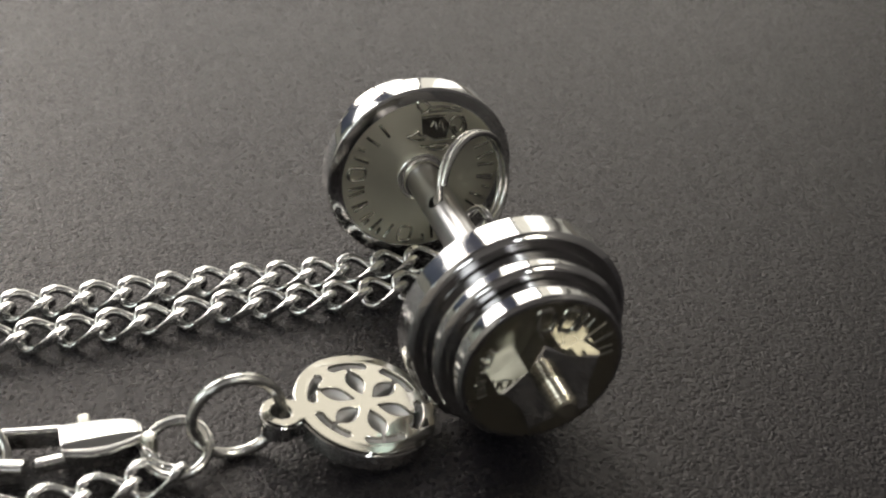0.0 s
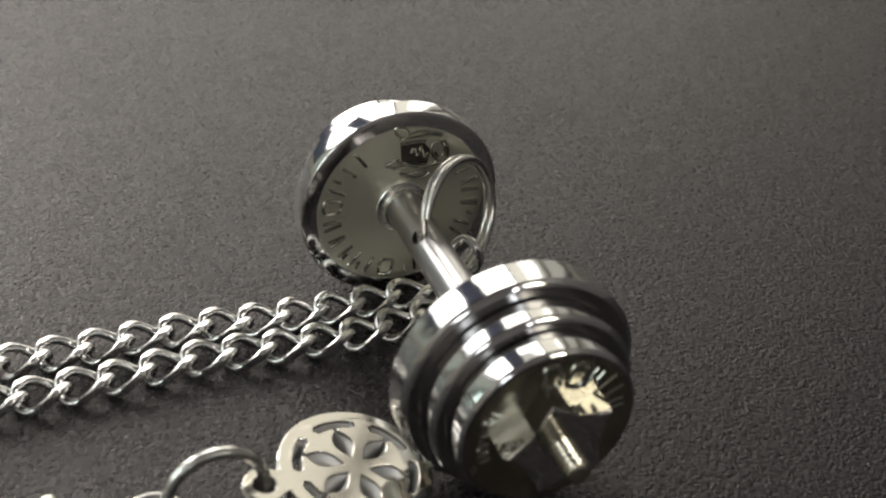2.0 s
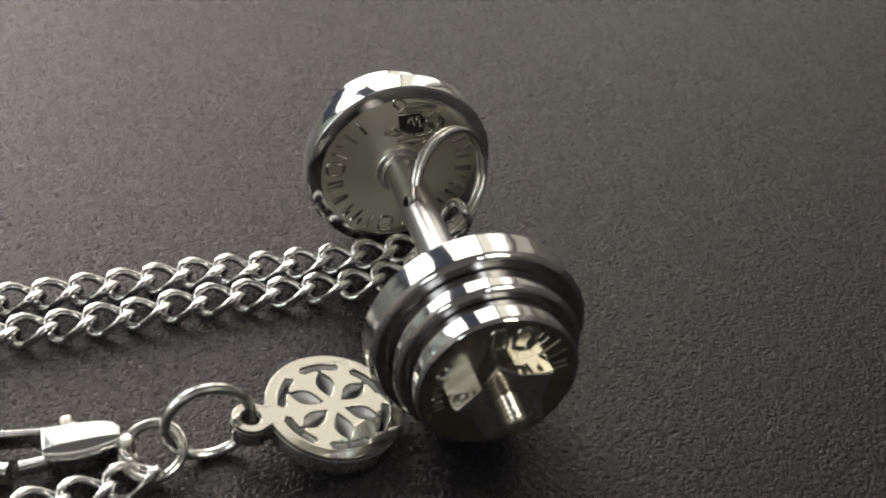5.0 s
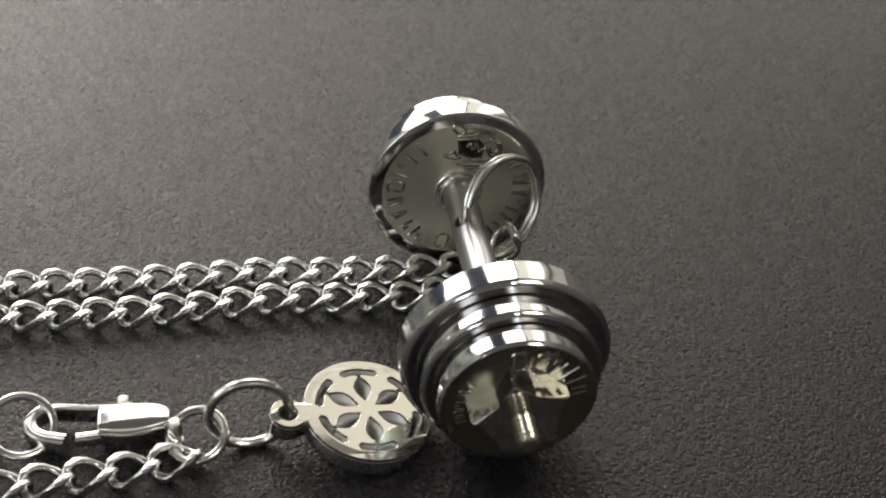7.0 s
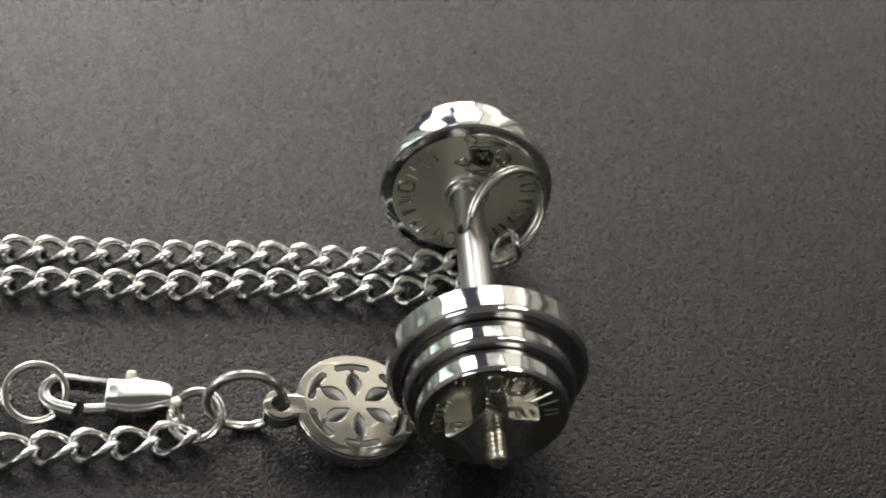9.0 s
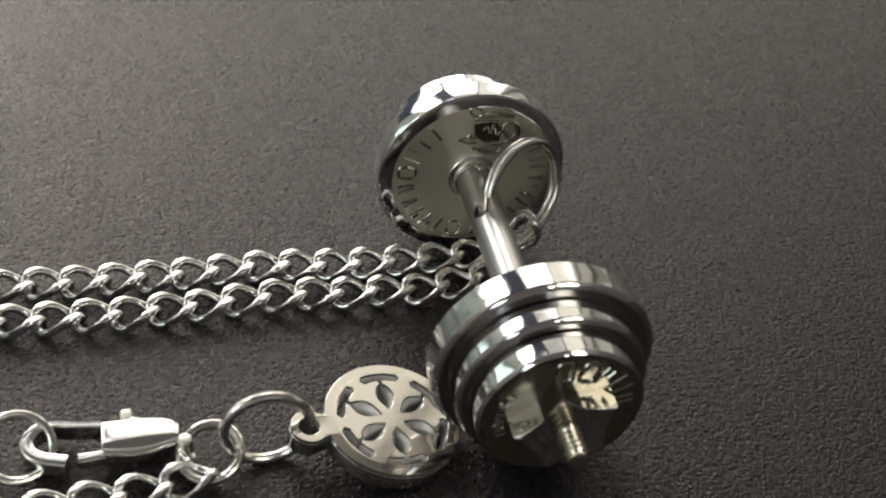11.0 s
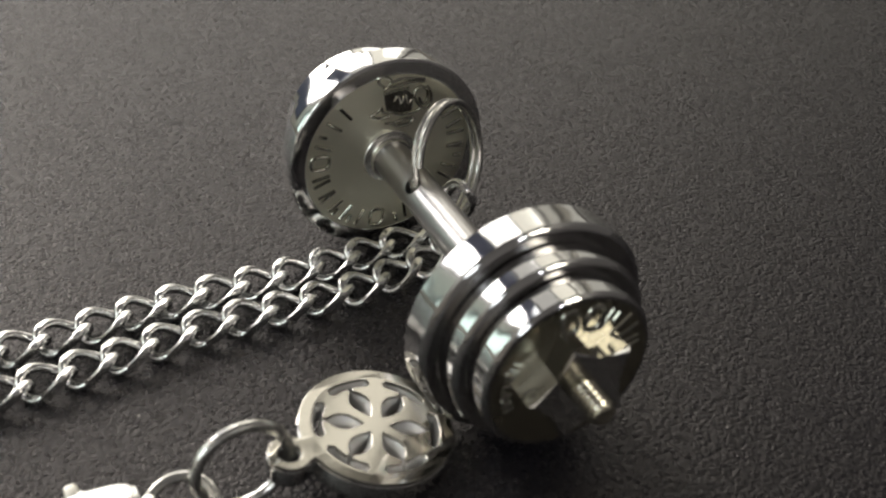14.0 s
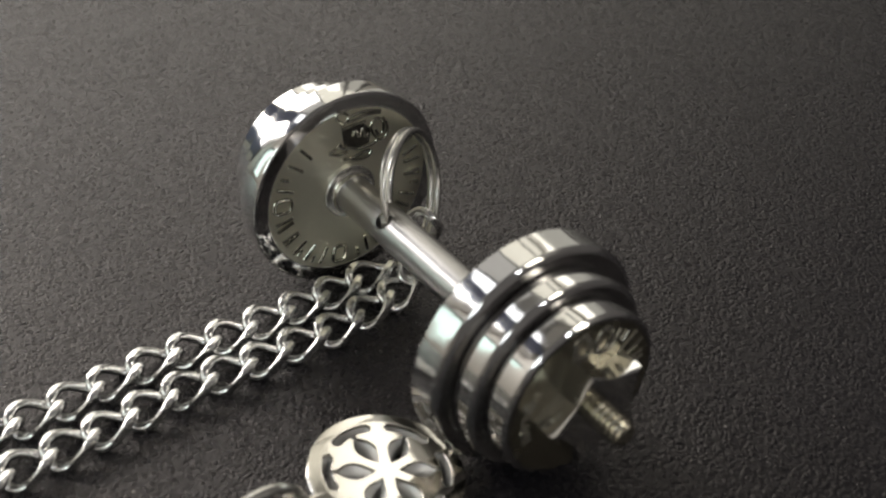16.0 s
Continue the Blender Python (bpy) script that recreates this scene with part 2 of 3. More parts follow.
def bar(bm, m, sx, sy, sz, bevel=0.0):
    """A bevelled block of the given full sizes at the pose m."""
    made = bmesh.ops.create_cube(bm, size=1.0, matrix=m @ Matrix.Diagonal((sx, sy, sz, 1)))
    if bevel > 0:
        edges = list({e for v in made["verts"] for e in v.link_edges})
        bmesh.ops.bevel(bm, geom=edges, offset=bevel, segments=2, affect="EDGES", profile=0.6)
    return bm


def prism(bm, outline, z0, z1, bevel=0.0, segs=3):
    """A solid of the given plan outline from z0 to z1."""
    lo = [bm.verts.new((x, y, z0)) for x, y in outline]
    hi = [bm.verts.new((x, y, z1)) for x, y in outline]
    n = len(outline)
    top = bm.faces.new(hi)
    bottom = bm.faces.new(list(reversed(lo)))
    for k in range(n):
        bm.faces.new((lo[k], lo[(k + 1) % n], hi[(k + 1) % n], hi[k]))
    if bevel > 0:
        edges = list(top.edges) + list(bottom.edges)
        bmesh.ops.bevel(bm, geom=edges, offset=bevel, segments=segs, affect="EDGES", profile=0.5)
    return bm


def sweep_spline(points, step):
    """A smooth line through points, sampled evenly."""
    pts = [Vector(p) for p in points]
    pts = [2 * pts[0] - pts[1]] + pts + [2 * pts[-1] - pts[-2]]
    fine = []
    for i in range(1, len(pts) - 2):
        p0, p1, p2, p3 = pts[i - 1:i + 3]
        for k in range(40):
            s = k / 40
            fine.append(0.5 * ((2 * p1) + (p2 - p0) * s + (2 * p0 - 5 * p1 + 4 * p2 - p3) * s * s
                               + (3 * p1 - p0 - 3 * p2 + p3) * s ** 3))
    fine.append(pts[-2])
    out, left = [fine[0]], step
    for a, b in zip(fine, fine[1:]):
        d = (b - a).length
        while d >= left and d > 0:
            a = a + (b - a) * (left / d)
            out.append(a)
            d = (b - a).length
            left = step
        left -= d
    return out


# ---- the room and the table ----
def box_mesh(name, cells, mat):
    bm = bmesh.new()
    for p, q in cells:
        mid = [(a + b) / 2 for a, b in zip(p, q)]
        bmesh.ops.create_cube(bm, size=1.0, matrix=Matrix.Translation(mid) @ Matrix.Diagonal((*[b - a for a, b in zip(p, q)], 1)))
    me = bpy.data.meshes.new(name)
    bm.to_mesh(me)
    bm.free()
    me.materials.append(mat)
    return me


def slab(name, lo, hi, mat, label, holes=()):
    """A box from lo to hi in metres; holes (u0, u1, z0, z1), in order along the wall, go through its thin side."""
    thin = min(range(3), key=lambda k: hi[k] - lo[k])
    along = 1 - thin if thin < 2 else 0
    cells, start = [], lo[along]

    def cell(a, b, c, d):
        p, q = list(lo), list(hi)
        p[along], q[along], p[2], q[2] = a, b, c, d
        cells.append((p, q))

    for u0, u1, z0, z1 in holes:
        cell(start, u0, lo[2], hi[2])
        cell(u0, u1, lo[2], z0)
        cell(u0, u1, z1, hi[2])
        start = u1
    if holes:
        cell(start, hi[along], lo[2], hi[2])
    else:
        cells = [(lo, hi)]
    return tagged(new(name, box_mesh(name, cells, mat)), label, name.split("_")[0], kind="structure")


def window(name, lo, hi, bars_along, bars_up):
    """A frame with glazing bars that fills an opening from lo to hi."""
    thin = min(range(3), key=lambda k: hi[k] - lo[k])
    along = 1 - thin
    top = new(name)
    tagged(top, "painted window frame with glazing bars", "window", kind="structure")

    def piece(kind, a, b, c, d):
        p, q = list(lo), list(hi)
        p[along], q[along], p[2], q[2] = a, b, c, d
        ob = new(kind, box_mesh(kind, [(p, q)], frame_paint))
        ob.parent = top

    u0, u1, z0, z1, w = lo[along], hi[along], lo[2], hi[2], 0.02
    piece("window_frame", u0, u0 + w, z0, z1)
    piece("window_frame", u1 - w, u1, z0, z1)
    piece("window_frame", u0 + w, u1 - w, z0, z0 + w)
    piece("window_frame", u0 + w, u1 - w, z1 - w, z1)
    for u in bars_along:
        piece("glazing_bar", u - 0.025, u + 0.025, z0 + w, z1 - w)
    edges = [u0 + w - 0.025] + list(bars_along) + [u1 - w + 0.025]
    for k in range(bars_up):
        z = z0 + (z1 - z0) * (k + 1) / (bars_up + 1)
        for a, b in zip(edges, edges[1:]):
            piece("glazing_bar", a + 0.025, b - 0.025, z - 0.015, z + 0.015)


slab("floor", (-1.8, -1.9, -0.85), (1.9, 1.8, -0.75), floor_board, "dark wooden floor")
slab("ceiling", (-1.8, -1.9, 2.9), (1.9, 1.8, 3.0), ceiling_paint, "grey painted ceiling")
slab("wall_north", (-1.7, 1.6, -0.75), (1.8, 1.7, 2.9), plaster, "cream wall with a row of windows",
     [(-1.42, -0.28, 0.18, 2.48), (-0.27, 1.70, 0.18, 2.48)])
slab("wall_west", (-1.7, -1.8, -0.75), (-1.6, 1.6, 2.9), plaster, "plain cream wall with a window opening", [(-0.72, 0.12, 0.48, 1.42), (1.26, 1.595, 0.08, 1.22)])
slab("wall_east", (1.8, -1.8, -0.75), (1.9, 1.7, 2.9), dark_paint, "dark wall with a low window", [(1.14, 1.69, 0.04, 2.22)])
slab("wall_south", (-1.7, -1.9, -0.75), (1.9, -1.8, 2.9), dark_paint, "dark wall with two small windows and an added fill opening",
     [(-1.44, -0.78, 0.96, 1.52), (0.36, 0.60, 1.50, 1.78), (0.76, 1.62, 1.48, 2.32)])
window("window_1", (-0.27, 1.62, 0.18), (1.70, 1.66, 2.48), (0.58, 1.36), 0)
window("window_2", (-1.42, 1.62, 0.18), (-0.28, 1.66, 2.48), (), 0)
# unseen boards, added so that parts of the second window reflect dark blue
for lo, hi in (((-1.385, 1.64, 0.215), (-0.80, 1.66, 0.74)), ((-1.385, 1.64, 1.88), (-0.82, 1.66, 2.445)), ((-0.76, 1.64, 1.18), (-0.315, 1.66, 2.02))):
    blackout_board = new("blackout_board", box_mesh("blackout_board", [(lo, hi)], blue_board))
    blackout_board.parent = bpy.data.objects["window_2"]
window("window_3", (-1.66, -0.72, 0.48), (-1.62, 0.12, 1.42), (-0.3,), 1)
window("window_4", (-1.66, 1.26, 0.08), (-1.62, 1.595, 1.22), (), 0)
window("window_5", (1.82, 1.14, 0.04), (1.86, 1.69, 2.22), (), 0)
window("window_6", (-1.44, -1.86, 0.96), (-0.78, -1.82, 1.52), (), 0)
window("window_7", (0.36, -1.86, 1.50), (0.60, -1.82, 1.78), (), 0)
# frame of the opening added for the south-east fill light
window("fill_window", (0.76, -1.86, 1.48), (1.62, -1.82, 2.32), (), 0)

table = thing("table", "black table with a finely pebbled matt top", "table")
bm = bmesh.new()
bar(bm, pose(0, 50, -10), 1100, 640, 20, 1.5)
part("tabletop", bm, table_top, table, "black pebbled laminate top")
for lx in (-500, 500):
    for ly in (-230, 330):
        bm = bmesh.new()
        bar(bm, pose(lx, ly, -385), 45, 45, 730, 2)
        part("leg", bm, table_top, table)

# ---- the dumbbell pendant ----
R = 9.0
dumbbell = thing("dumbbell_pendant", "polished steel dumbbell pendant lying on the black table", "pendant", (0, 0, R))


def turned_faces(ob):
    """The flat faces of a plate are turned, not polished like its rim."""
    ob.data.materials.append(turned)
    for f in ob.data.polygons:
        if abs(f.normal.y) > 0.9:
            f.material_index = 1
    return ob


def plate(y0, s, r, thick, chamfer):
    """A weight plate from y0 outwards along s, with a chamfered outer edge."""
    end = y0 + s * (thick + chamfer * 0.78)
    edge = chamfer * 0.62
    prof = [(0.0, y0), (r - 0.35, y0), (r - 0.12, y0 + s * 0.04), (r, y0 + s * 0.2), (r, y0 + s * thick), (r - 0.06, y0 + s * (thick + 0.08)),
            (r - edge, y0 + s * (thick + edge + 0.02)), (r - edge - 0.12, end), (0.0, end)]
    return lathe(bmesh.new(), prof, 160)


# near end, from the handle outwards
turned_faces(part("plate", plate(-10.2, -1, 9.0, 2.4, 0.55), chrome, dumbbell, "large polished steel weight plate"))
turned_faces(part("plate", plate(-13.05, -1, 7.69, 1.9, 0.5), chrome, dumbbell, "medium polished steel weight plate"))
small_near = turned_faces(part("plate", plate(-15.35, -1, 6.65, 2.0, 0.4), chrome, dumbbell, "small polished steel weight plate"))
# far end
big_far = part("plate", lathe(bmesh.new(), [(0.0, 12.04), (7.58, 12.04), (7.6, 11.97), (7.66, 11.95), (7.7, 11.952), (8.68, 12.0), (8.71, 12.01), (8.83, 12.07), (8.88, 12.14), (8.9, 12.22), (8.9, 14.2),
                                            (8.5, 14.55), (0, 14.55)], 160), chrome, dumbbell, "large steel weight plate with marks round its face")
part("face", lathe(bmesh.new(), [(1.7, 11.99), (7.56, 11.99), (7.58, 12.06), (1.7, 12.06)], 128, True), nickel, big_far,
     "satin nickel face of the plate")
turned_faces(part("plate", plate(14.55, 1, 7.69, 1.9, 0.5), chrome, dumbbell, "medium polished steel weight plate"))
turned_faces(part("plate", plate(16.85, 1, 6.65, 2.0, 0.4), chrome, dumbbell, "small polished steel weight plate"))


def cut(solid, cutter):
    """The mesh of solid with cutter taken out of it; both are then gone."""
    mod = solid.modifiers.new("cut", "BOOLEAN")
    mod.object, mod.operation, mod.solver = cutter, "DIFFERENCE", "EXACT"
    deps = bpy.context.evaluated_depsgraph_get()
    me = bpy.data.meshes.new_from_object(solid.evaluated_get(deps))
    bpy.data.objects.remove(solid)
    bpy.data.objects.remove(cutter)
    return me


# handle with a hole drilled for the ring
bm = lathe(bmesh.new(), [(0, -10.4), (1.62, -10.4), (1.62, 12.0), (0, 12.0)], 96)
solid = new("handle", mesh_of("handle", bm, handle_steel))
bm = tube(bmesh.new(), [Vector((-1.45, 5.05, 2.6)), Vector((0.75, 5.85, -2.6))], 0.72, 32)
hole = new("hole", mesh_of("hole", bm, handle_steel))
handle_mesh = cut(solid, hole)
handle = new("handle", handle_mesh)
for f in handle_mesh.polygons:
    f.use_smooth = True
handle_mesh.set_sharp_from_angle(angle=radians(30))
handle.parent = dumbbell
tagged(handle, "round steel handle drilled for a ring")
part("collar", lathe(bmesh.new(), [(1.6, 10.95), (1.85, 10.97), (1.9, 11.1), (1.9, 11.5), (2.0, 11.55), (2.35, 11.6), (2.42, 11.7), (2.42, 12.0), (1.6, 12.0)], 96, True),
     chrome_soft, dumbbell, "stepped collar of the handle")


def star_nut(y0, s, turn):
    bm = bmesh.new()
    out = []
    for k in range(10):
        a = radians(turn + 36 * k)
        r = 4.25 if k % 2 == 0 else 2.6
        out.append((r * math.cos(a), r * math.sin(a)))
    prism(bm, out, 0, 2.0)
    rim = [e for e in bm.edges if min(v.co.z for v in e.verts) > 1.9]
    bmesh.ops.bevel(bm, geom=rim, offset=0.24, segments=2, affect="EDGES", profile=0.5)
    for v in bm.verts:
        v.co = Vector((v.co.x, y0 + s * v.co.z, v.co.y))
    return bm


def rod(y0, y1):
    s = 1 if y1 > y0 else -1
    prof, y = [(0.0, y0)], y0
    while abs(y - y0) < abs(y1 - y0) - 0.5:
        prof += [(0.8, y), (1.03, y + s * 0.19), (1.03, y + s * 0.27)]
        y += s * 0.5
    prof += [(0.82, y), (0.82, y1 - s * 0.1), (0.62, y1), (0.0, y1)]
    return lathe(bmesh.new(), prof, 48)


part("face", lathe(bmesh.new(), [(0.9, -17.6), (6.1, -17.6), (6.12, -17.675), (0.9, -17.675)], 128, True), worn_nickel, small_near, "worn face of the small plate")
part("star_nut", star_nut(-17.65, -1, 177), chrome, dumbbell, "five-pointed polished locking nut")
part("threaded_rod", rod(-17.5, -22.3), brass_steel, dumbbell, "threaded rod end")
part("star_nut", star_nut(19.15, 1, 20), chrome, dumbbell, "five-pointed polished locking nut")
part("threaded_rod", rod(19.1, 23.8), brass_steel, dumbbell, "threaded rod end")


def polar(face_y, radius, angle, spin=0.0):
    """A pose on a plate's face: x runs clockwise round it, y points outwards from the axis, z out of the face."""
    a = radians(angle)
    out = Vector((math.cos(a), 0, math.sin(a)))
    normal = Vector((0, -1, 0))
    m = Matrix((out.cross(normal), out, normal)).transposed().to_4x4()
    m.translation = out * radius + Vector((0, face_y, 0))
    return m @ pose(0, 0, 0, 0, 0, spin)


def stroke(bm, m, points, wide, closed=False):
    tube(bm, [m @ Vector((x, y, 0)) for x, y in points], wide, 8, closed, 0.8, [m.to_3x3() @ Vector((0, 0, 1))] * len(points))


def mark(kind, m, high, wide, line):
    """Raised bars in place of one sign of the maker's name."""
    bm = bmesh.new()
    h, w = high / 2, wide / 2
    if kind == "one":
        stroke(bm, m, [(0, -h), (0, h)], line)
    elif kind == "two":
        stroke(bm, m, [(-w, -h), (-w, h)], line)
        stroke(bm, m, [(w, -h), (w, h)], line)
    elif kind == "step":
        stroke(bm, m, [(-w, -h), (-w, h)], line)
        stroke(bm, m, [(w * 0.5, h * 0.1), (w * 0.5, h)], line)
    else:
        pts = [(w * math.copysign(abs(math.cos(t)) ** 0.6, math.cos(t)), h * math.copysign(abs(math.sin(t)) ** 0.6, math.sin(t)))
               for t in [2 * math.pi * k / 20 for k in range(20)]]
        stroke(bm, m, pts, line, True)
    return bm


FAR_Y = 11.91
signs = [("one", 126), ("one", 139), ("step", 152), ("loop", 171), ("one", 185), ("two", 196), ("two", 210), ("step", 222), ("step", 236),
         ("loop", 257), ("step", 276), ("one", 290), ("one", 304), ("two", 319), ("one", 334), ("step", 346), ("two", 359), ("two", 19)]
for kind, angle in signs:
    part("raised_bar", mark(kind, polar(FAR_Y, 6.3, angle), 1.6, 1.25 if kind != "one" else 0.2, 0.16), nickel_edge, big_far)
# crest of plain curved strokes
crest = bmesh.new()
m = polar(FAR_Y, 5.5, 74, -8) @ Matrix.Diagonal((1.27, 1.27, 1, 1))
for line in ([(-1.65, 0.44), (-2.17, 0.67), (-2.29, 0.99), (-1.91, 1.16), (-1.3, 0.95), (-1.45, 0.46), (-1.7, 0.22)],
             [(-1.28, 0.51), (-0.6, 0.81), (0.05, 1.15), (1.18, 1.39)],
             [(-1.22, 0.88), (-0.62, 1.25), (0.32, 1.44), (1.07, 1.52)],
             [(-1.52, -0.03), (-0.78, 0.35), (0.17, 0.71)],
             [(1.34, 1.09), (1.89, 0.65), (2.15, -0.11), (1.78, -0.54), (1.04, -0.14), (0.66, 0.46), (0.98, 0.97), (1.53, 0.74), (1.78, 0.09), (1.57, -0.23), (1.1, 0.19)],
             [(-0.49, -0.42), (-0.4, 0.02), (0.05, -0.46), (0.04, 0.2), (0.56, -0.4), (0.63, 0.04)],
             [(-1.9, -1.73), (-1.47, -1.35), (-1.29, -1.0), (-1.05, -1.32), (-0.38, -1.25)],
             [(-1.88, -1.76), (-1.15, -1.78), (-0.47, -1.49)],
             [(-0.76, -1.12), (0.05, -1.28), (0.8, -1.09), (1.46, -0.74), (1.5, -0.41)],
             [(-0.63, -2.08), (-0.03, -1.94), (0.62, -1.57), (1.31, -1.27)],
             [(-0.05, -2.11), (0.64, -2.02), (1.24, -1.75), (1.38, -1.33)]):
    stroke(crest, m, [(p.x, p.y) for p in sweep_spline([(x, y, 0) for x, y in line], 0.12)], 0.125)
field = prism(bmesh.new(), [(-0.88, -1.16), (0.05, -1.28), (1.0, -0.88), (0.76, 0.18), (-0.1, 0.63), (-1.56, 0.06)], -0.1, -0.05)
bmesh.ops.transform(field, matrix=m, verts=field.verts)
part("crest_field", field, polished_field, big_far, "polished field of the crest, darkened as by its reflection")
part("crest", crest, nickel_edge, big_far, "raised crest of plain strokes")

# worn raised bars on the outer face of the small plate
NEAR_Y = -17.69
for kind, angle, radius, high, wide, line in (("loop", 93, 4.65, 1.9, 1.25, 0.2), ("loop", 69, 4.65, 1.9, 1.3, 0.2), ("step", 50, 4.7, 1.7, 0.9, 0.17),
                                              ("one", 37, 4.9, 2.0, 0.2, 0.14), ("one", 25, 4.9, 2.0, 0.2, 0.14), ("two", 11, 5.0, 1.2, 0.6, 0.12),
                                              ("two", 150, 4.9, 0.8, 0.5, 0.11), ("loop", 159, 4.9, 0.8, 0.55, 0.11), ("two", 168, 4.9, 0.8, 0.5, 0.11),
                                              ("step", 177, 4.9, 0.8, 0.5, 0.11), ("loop", 186, 4.9, 0.8, 0.5, 0.11), ("two", 195, 4.9, 0.8, 0.5, 0.11)):
    part("raised_bar", mark(kind, polar(NEAR_Y, radius, angle), high, wide, line), nickel_edge, small_near)

# it lies a little askew, turned about its far plate
far_end = Matrix.Translation((0, 0.012, 0.009))
dumbbell.matrix_basis = far_end @ pose(0, 0, 0, 0, 0, -0.6) @ Matrix.Translation((0, -0.012, 0))

# ring through the handle
coil = torus_points((3.62, 8.08, 9.42), (0.559, -0.809, 0.184), 5.06, along=(-1, 0, 0.1), n=96)
lean = Vector((0.559, -0.809, 0.184)).normalized()
turns = [Vector(coil[k % 96]) + lean * (0.31 * (2 * min(1.0, max(0.0, (k - 84) / 24)) - 1)) for k in range(190)]
ring = new("split_ring", mesh_of("split_ring", tube(bmesh.new(), turns, 0.31, 14), chrome_soft))
tagged(ring, "steel split ring of two coils through the dumbbell handle", "ring")

# ---- clasp, rings and tag ----


def wire_ring(label, centre, normal, rx, ry, along, wire):
    ob = new("jump_ring", mesh_of("jump_ring", tube(bmesh.new(), torus_points(centre, normal, rx, ry, along), wire, closed=True), chrome_soft))
    return tagged(ob, label, "ring", "jump rings of the necklace")


wire_ring("steel jump ring hooked into the clasp", (-41.19, -7.9, 2.0), (0.204, -0.439, 0.875), 2.68, 2.68, (1, 0, 0), 0.38)
wire_ring("small steel jump ring joining clasp and chain", (-26.45, -10.58, 1.52), (-0.149, -0.28, 0.948), 2.42, 2.42, (1, 0, 0), 0.41)
wire_ring("thick steel jump ring standing in the lug of the round tag", (-21.9, -10.79, 3.78), (0.057, -0.997, 0.056), 3.42, 3.42, (1, 0, 0), 0.46)


def loft(bm, sections, sides=28, power=0.6):
    """A solid through sections (centre, half width, half height) that stand across the line of their centres."""
    rings = []
    for i, (c, w, h) in enumerate(sections):
        d = Vector(sections[min(i + 1, len(sections) - 1)][0]) - Vector(sections[max(i - 1, 0)][0])
        side = Vector((-d.y, d.x, 0)).normalized()
        ring = []
        for k in range(sides):
            t = 2 * math.pi * k / sides
            x, z = math.cos(t), math.sin(t)
            ring.append(bm.verts.new(Vector(c) + side * (w * math.copysign(abs(x) ** power, x)) + Vector((0, 0, h * math.copysign(abs(z) ** power, z)))))
        rings.append(ring)
    for a, b in zip(rings, rings[1:]):
        for k in range(sides):
            bm.faces.new((a[k], a[(k + 1) % sides], b[(k + 1) % sides], b[k]))
    bm.faces.new(list(reversed(rings[0])))
    bm.faces.new(rings[-1])
    return bm


CLASP = Vector((-33.0, -8.5, 0.0))
clasp = thing("lobster_clasp", "polished steel lobster clasp lying on the table", "clasp", CLASP)


def clasp_part(name, bm, label="", mat=clasp_steel):
    """A part of the clasp, built at its place on the table."""
    bmesh.ops.translate(bm, verts=bm.verts, vec=-CLASP)
    return part(name, bm, mat, clasp, label)


def clasp_body(bm):
    """A swelling body with a broad top and a leaf-shaped facet cut into its front."""
    # x, back edge y, top z, front edge y and z, depth of the facet, width of the lip below it
    stations = ((-34.72, -6.9, 2.66, -9.42, 2.7, 0.12, 0.2), (-34.5, -6.8, 2.68, -9.36, 2.76, 0.3, 0.3), (-33.5, -6.76, 2.62, -9.24, 2.74, 0.5, 0.42),
                (-32.5, -6.74, 2.56, -9.16, 2.68, 0.6, 0.5), (-31.5, -6.76, 2.5, -9.08, 2.62, 0.62, 0.5), (-30.6, -6.82, 2.44, -9.02, 2.56, 0.54, 0.44),
                (-29.8, -6.95, 2.39, -9.0, 2.5, 0.4, 0.36), (-29.2, -7.2, 2.35, -9.0, 2.44, 0.25, 0.28), (-28.75, -7.65, 2.3, -8.96, 2.36, 0.12, 0.15))
    rings = []
    for x, yb, zt, yf, zf, deep, lip in stations:
        mid, yo, zo = (yb + yf) / 2, yf - 0.85 * deep, zf - 0.7 * deep
        line = [(yb + 0.05, zt - 0.35), (yb - 0.1, zt - 0.06), (yb - 0.35, zt), (mid, (zt + zf) / 2 + 0.01), (yf + 0.2, zf), (yf, zf - 0.02), (yo, zo), (yo - lip, zo + 0.02),
                (yo - lip - 0.12, zo - 0.4), (yo - lip + 0.2, 0.5), (mid, 0.25), (yb - 0.3, 0.4), (yb + 0.1, 1.1)]
        rings.append([bm.verts.new((x, y, z)) for y, z in line])
    for a, b in zip(rings, rings[1:]):
        for k in range(len(a)):
            bm.faces.new((a[k], a[(k + 1) % len(a)], b[(k + 1) % len(a)], b[k]))
    bm.faces.new(list(reversed(rings[0])))
    bm.faces.new(rings[-1])
    bmesh.ops.recalc_face_normals(bm, faces=bm.faces)
    keen = [e for e in bm.edges if e.calc_face_angle(0) > 0.42]
    bmesh.ops.bevel(bm, geom=keen, offset=0.07, segments=2, affect="EDGES", profile=0.5, clamp_overlap=True)
    return bm


clasp_part("body", clasp_body(bmesh.new()))
hook_line = sweep_spline([(-34.3, -7.1, 1.68), (-36.5, -6.6, 1.53), (-38.6, -6.1, 1.4), (-39.9, -6.35, 1.35), (-40.5, -7.3, 1.3), (-40.3, -8.35, 1.25), (-39.4, -9.1, 1.22),
                          (-38.3, -9.5, 1.22), (-37.3, -9.82, 1.22)], 0.25)
n = len(hook_line)
stout = [min(1.0, max(0.0, (k / n - 0.3) / 0.35)) for k in range(n)]
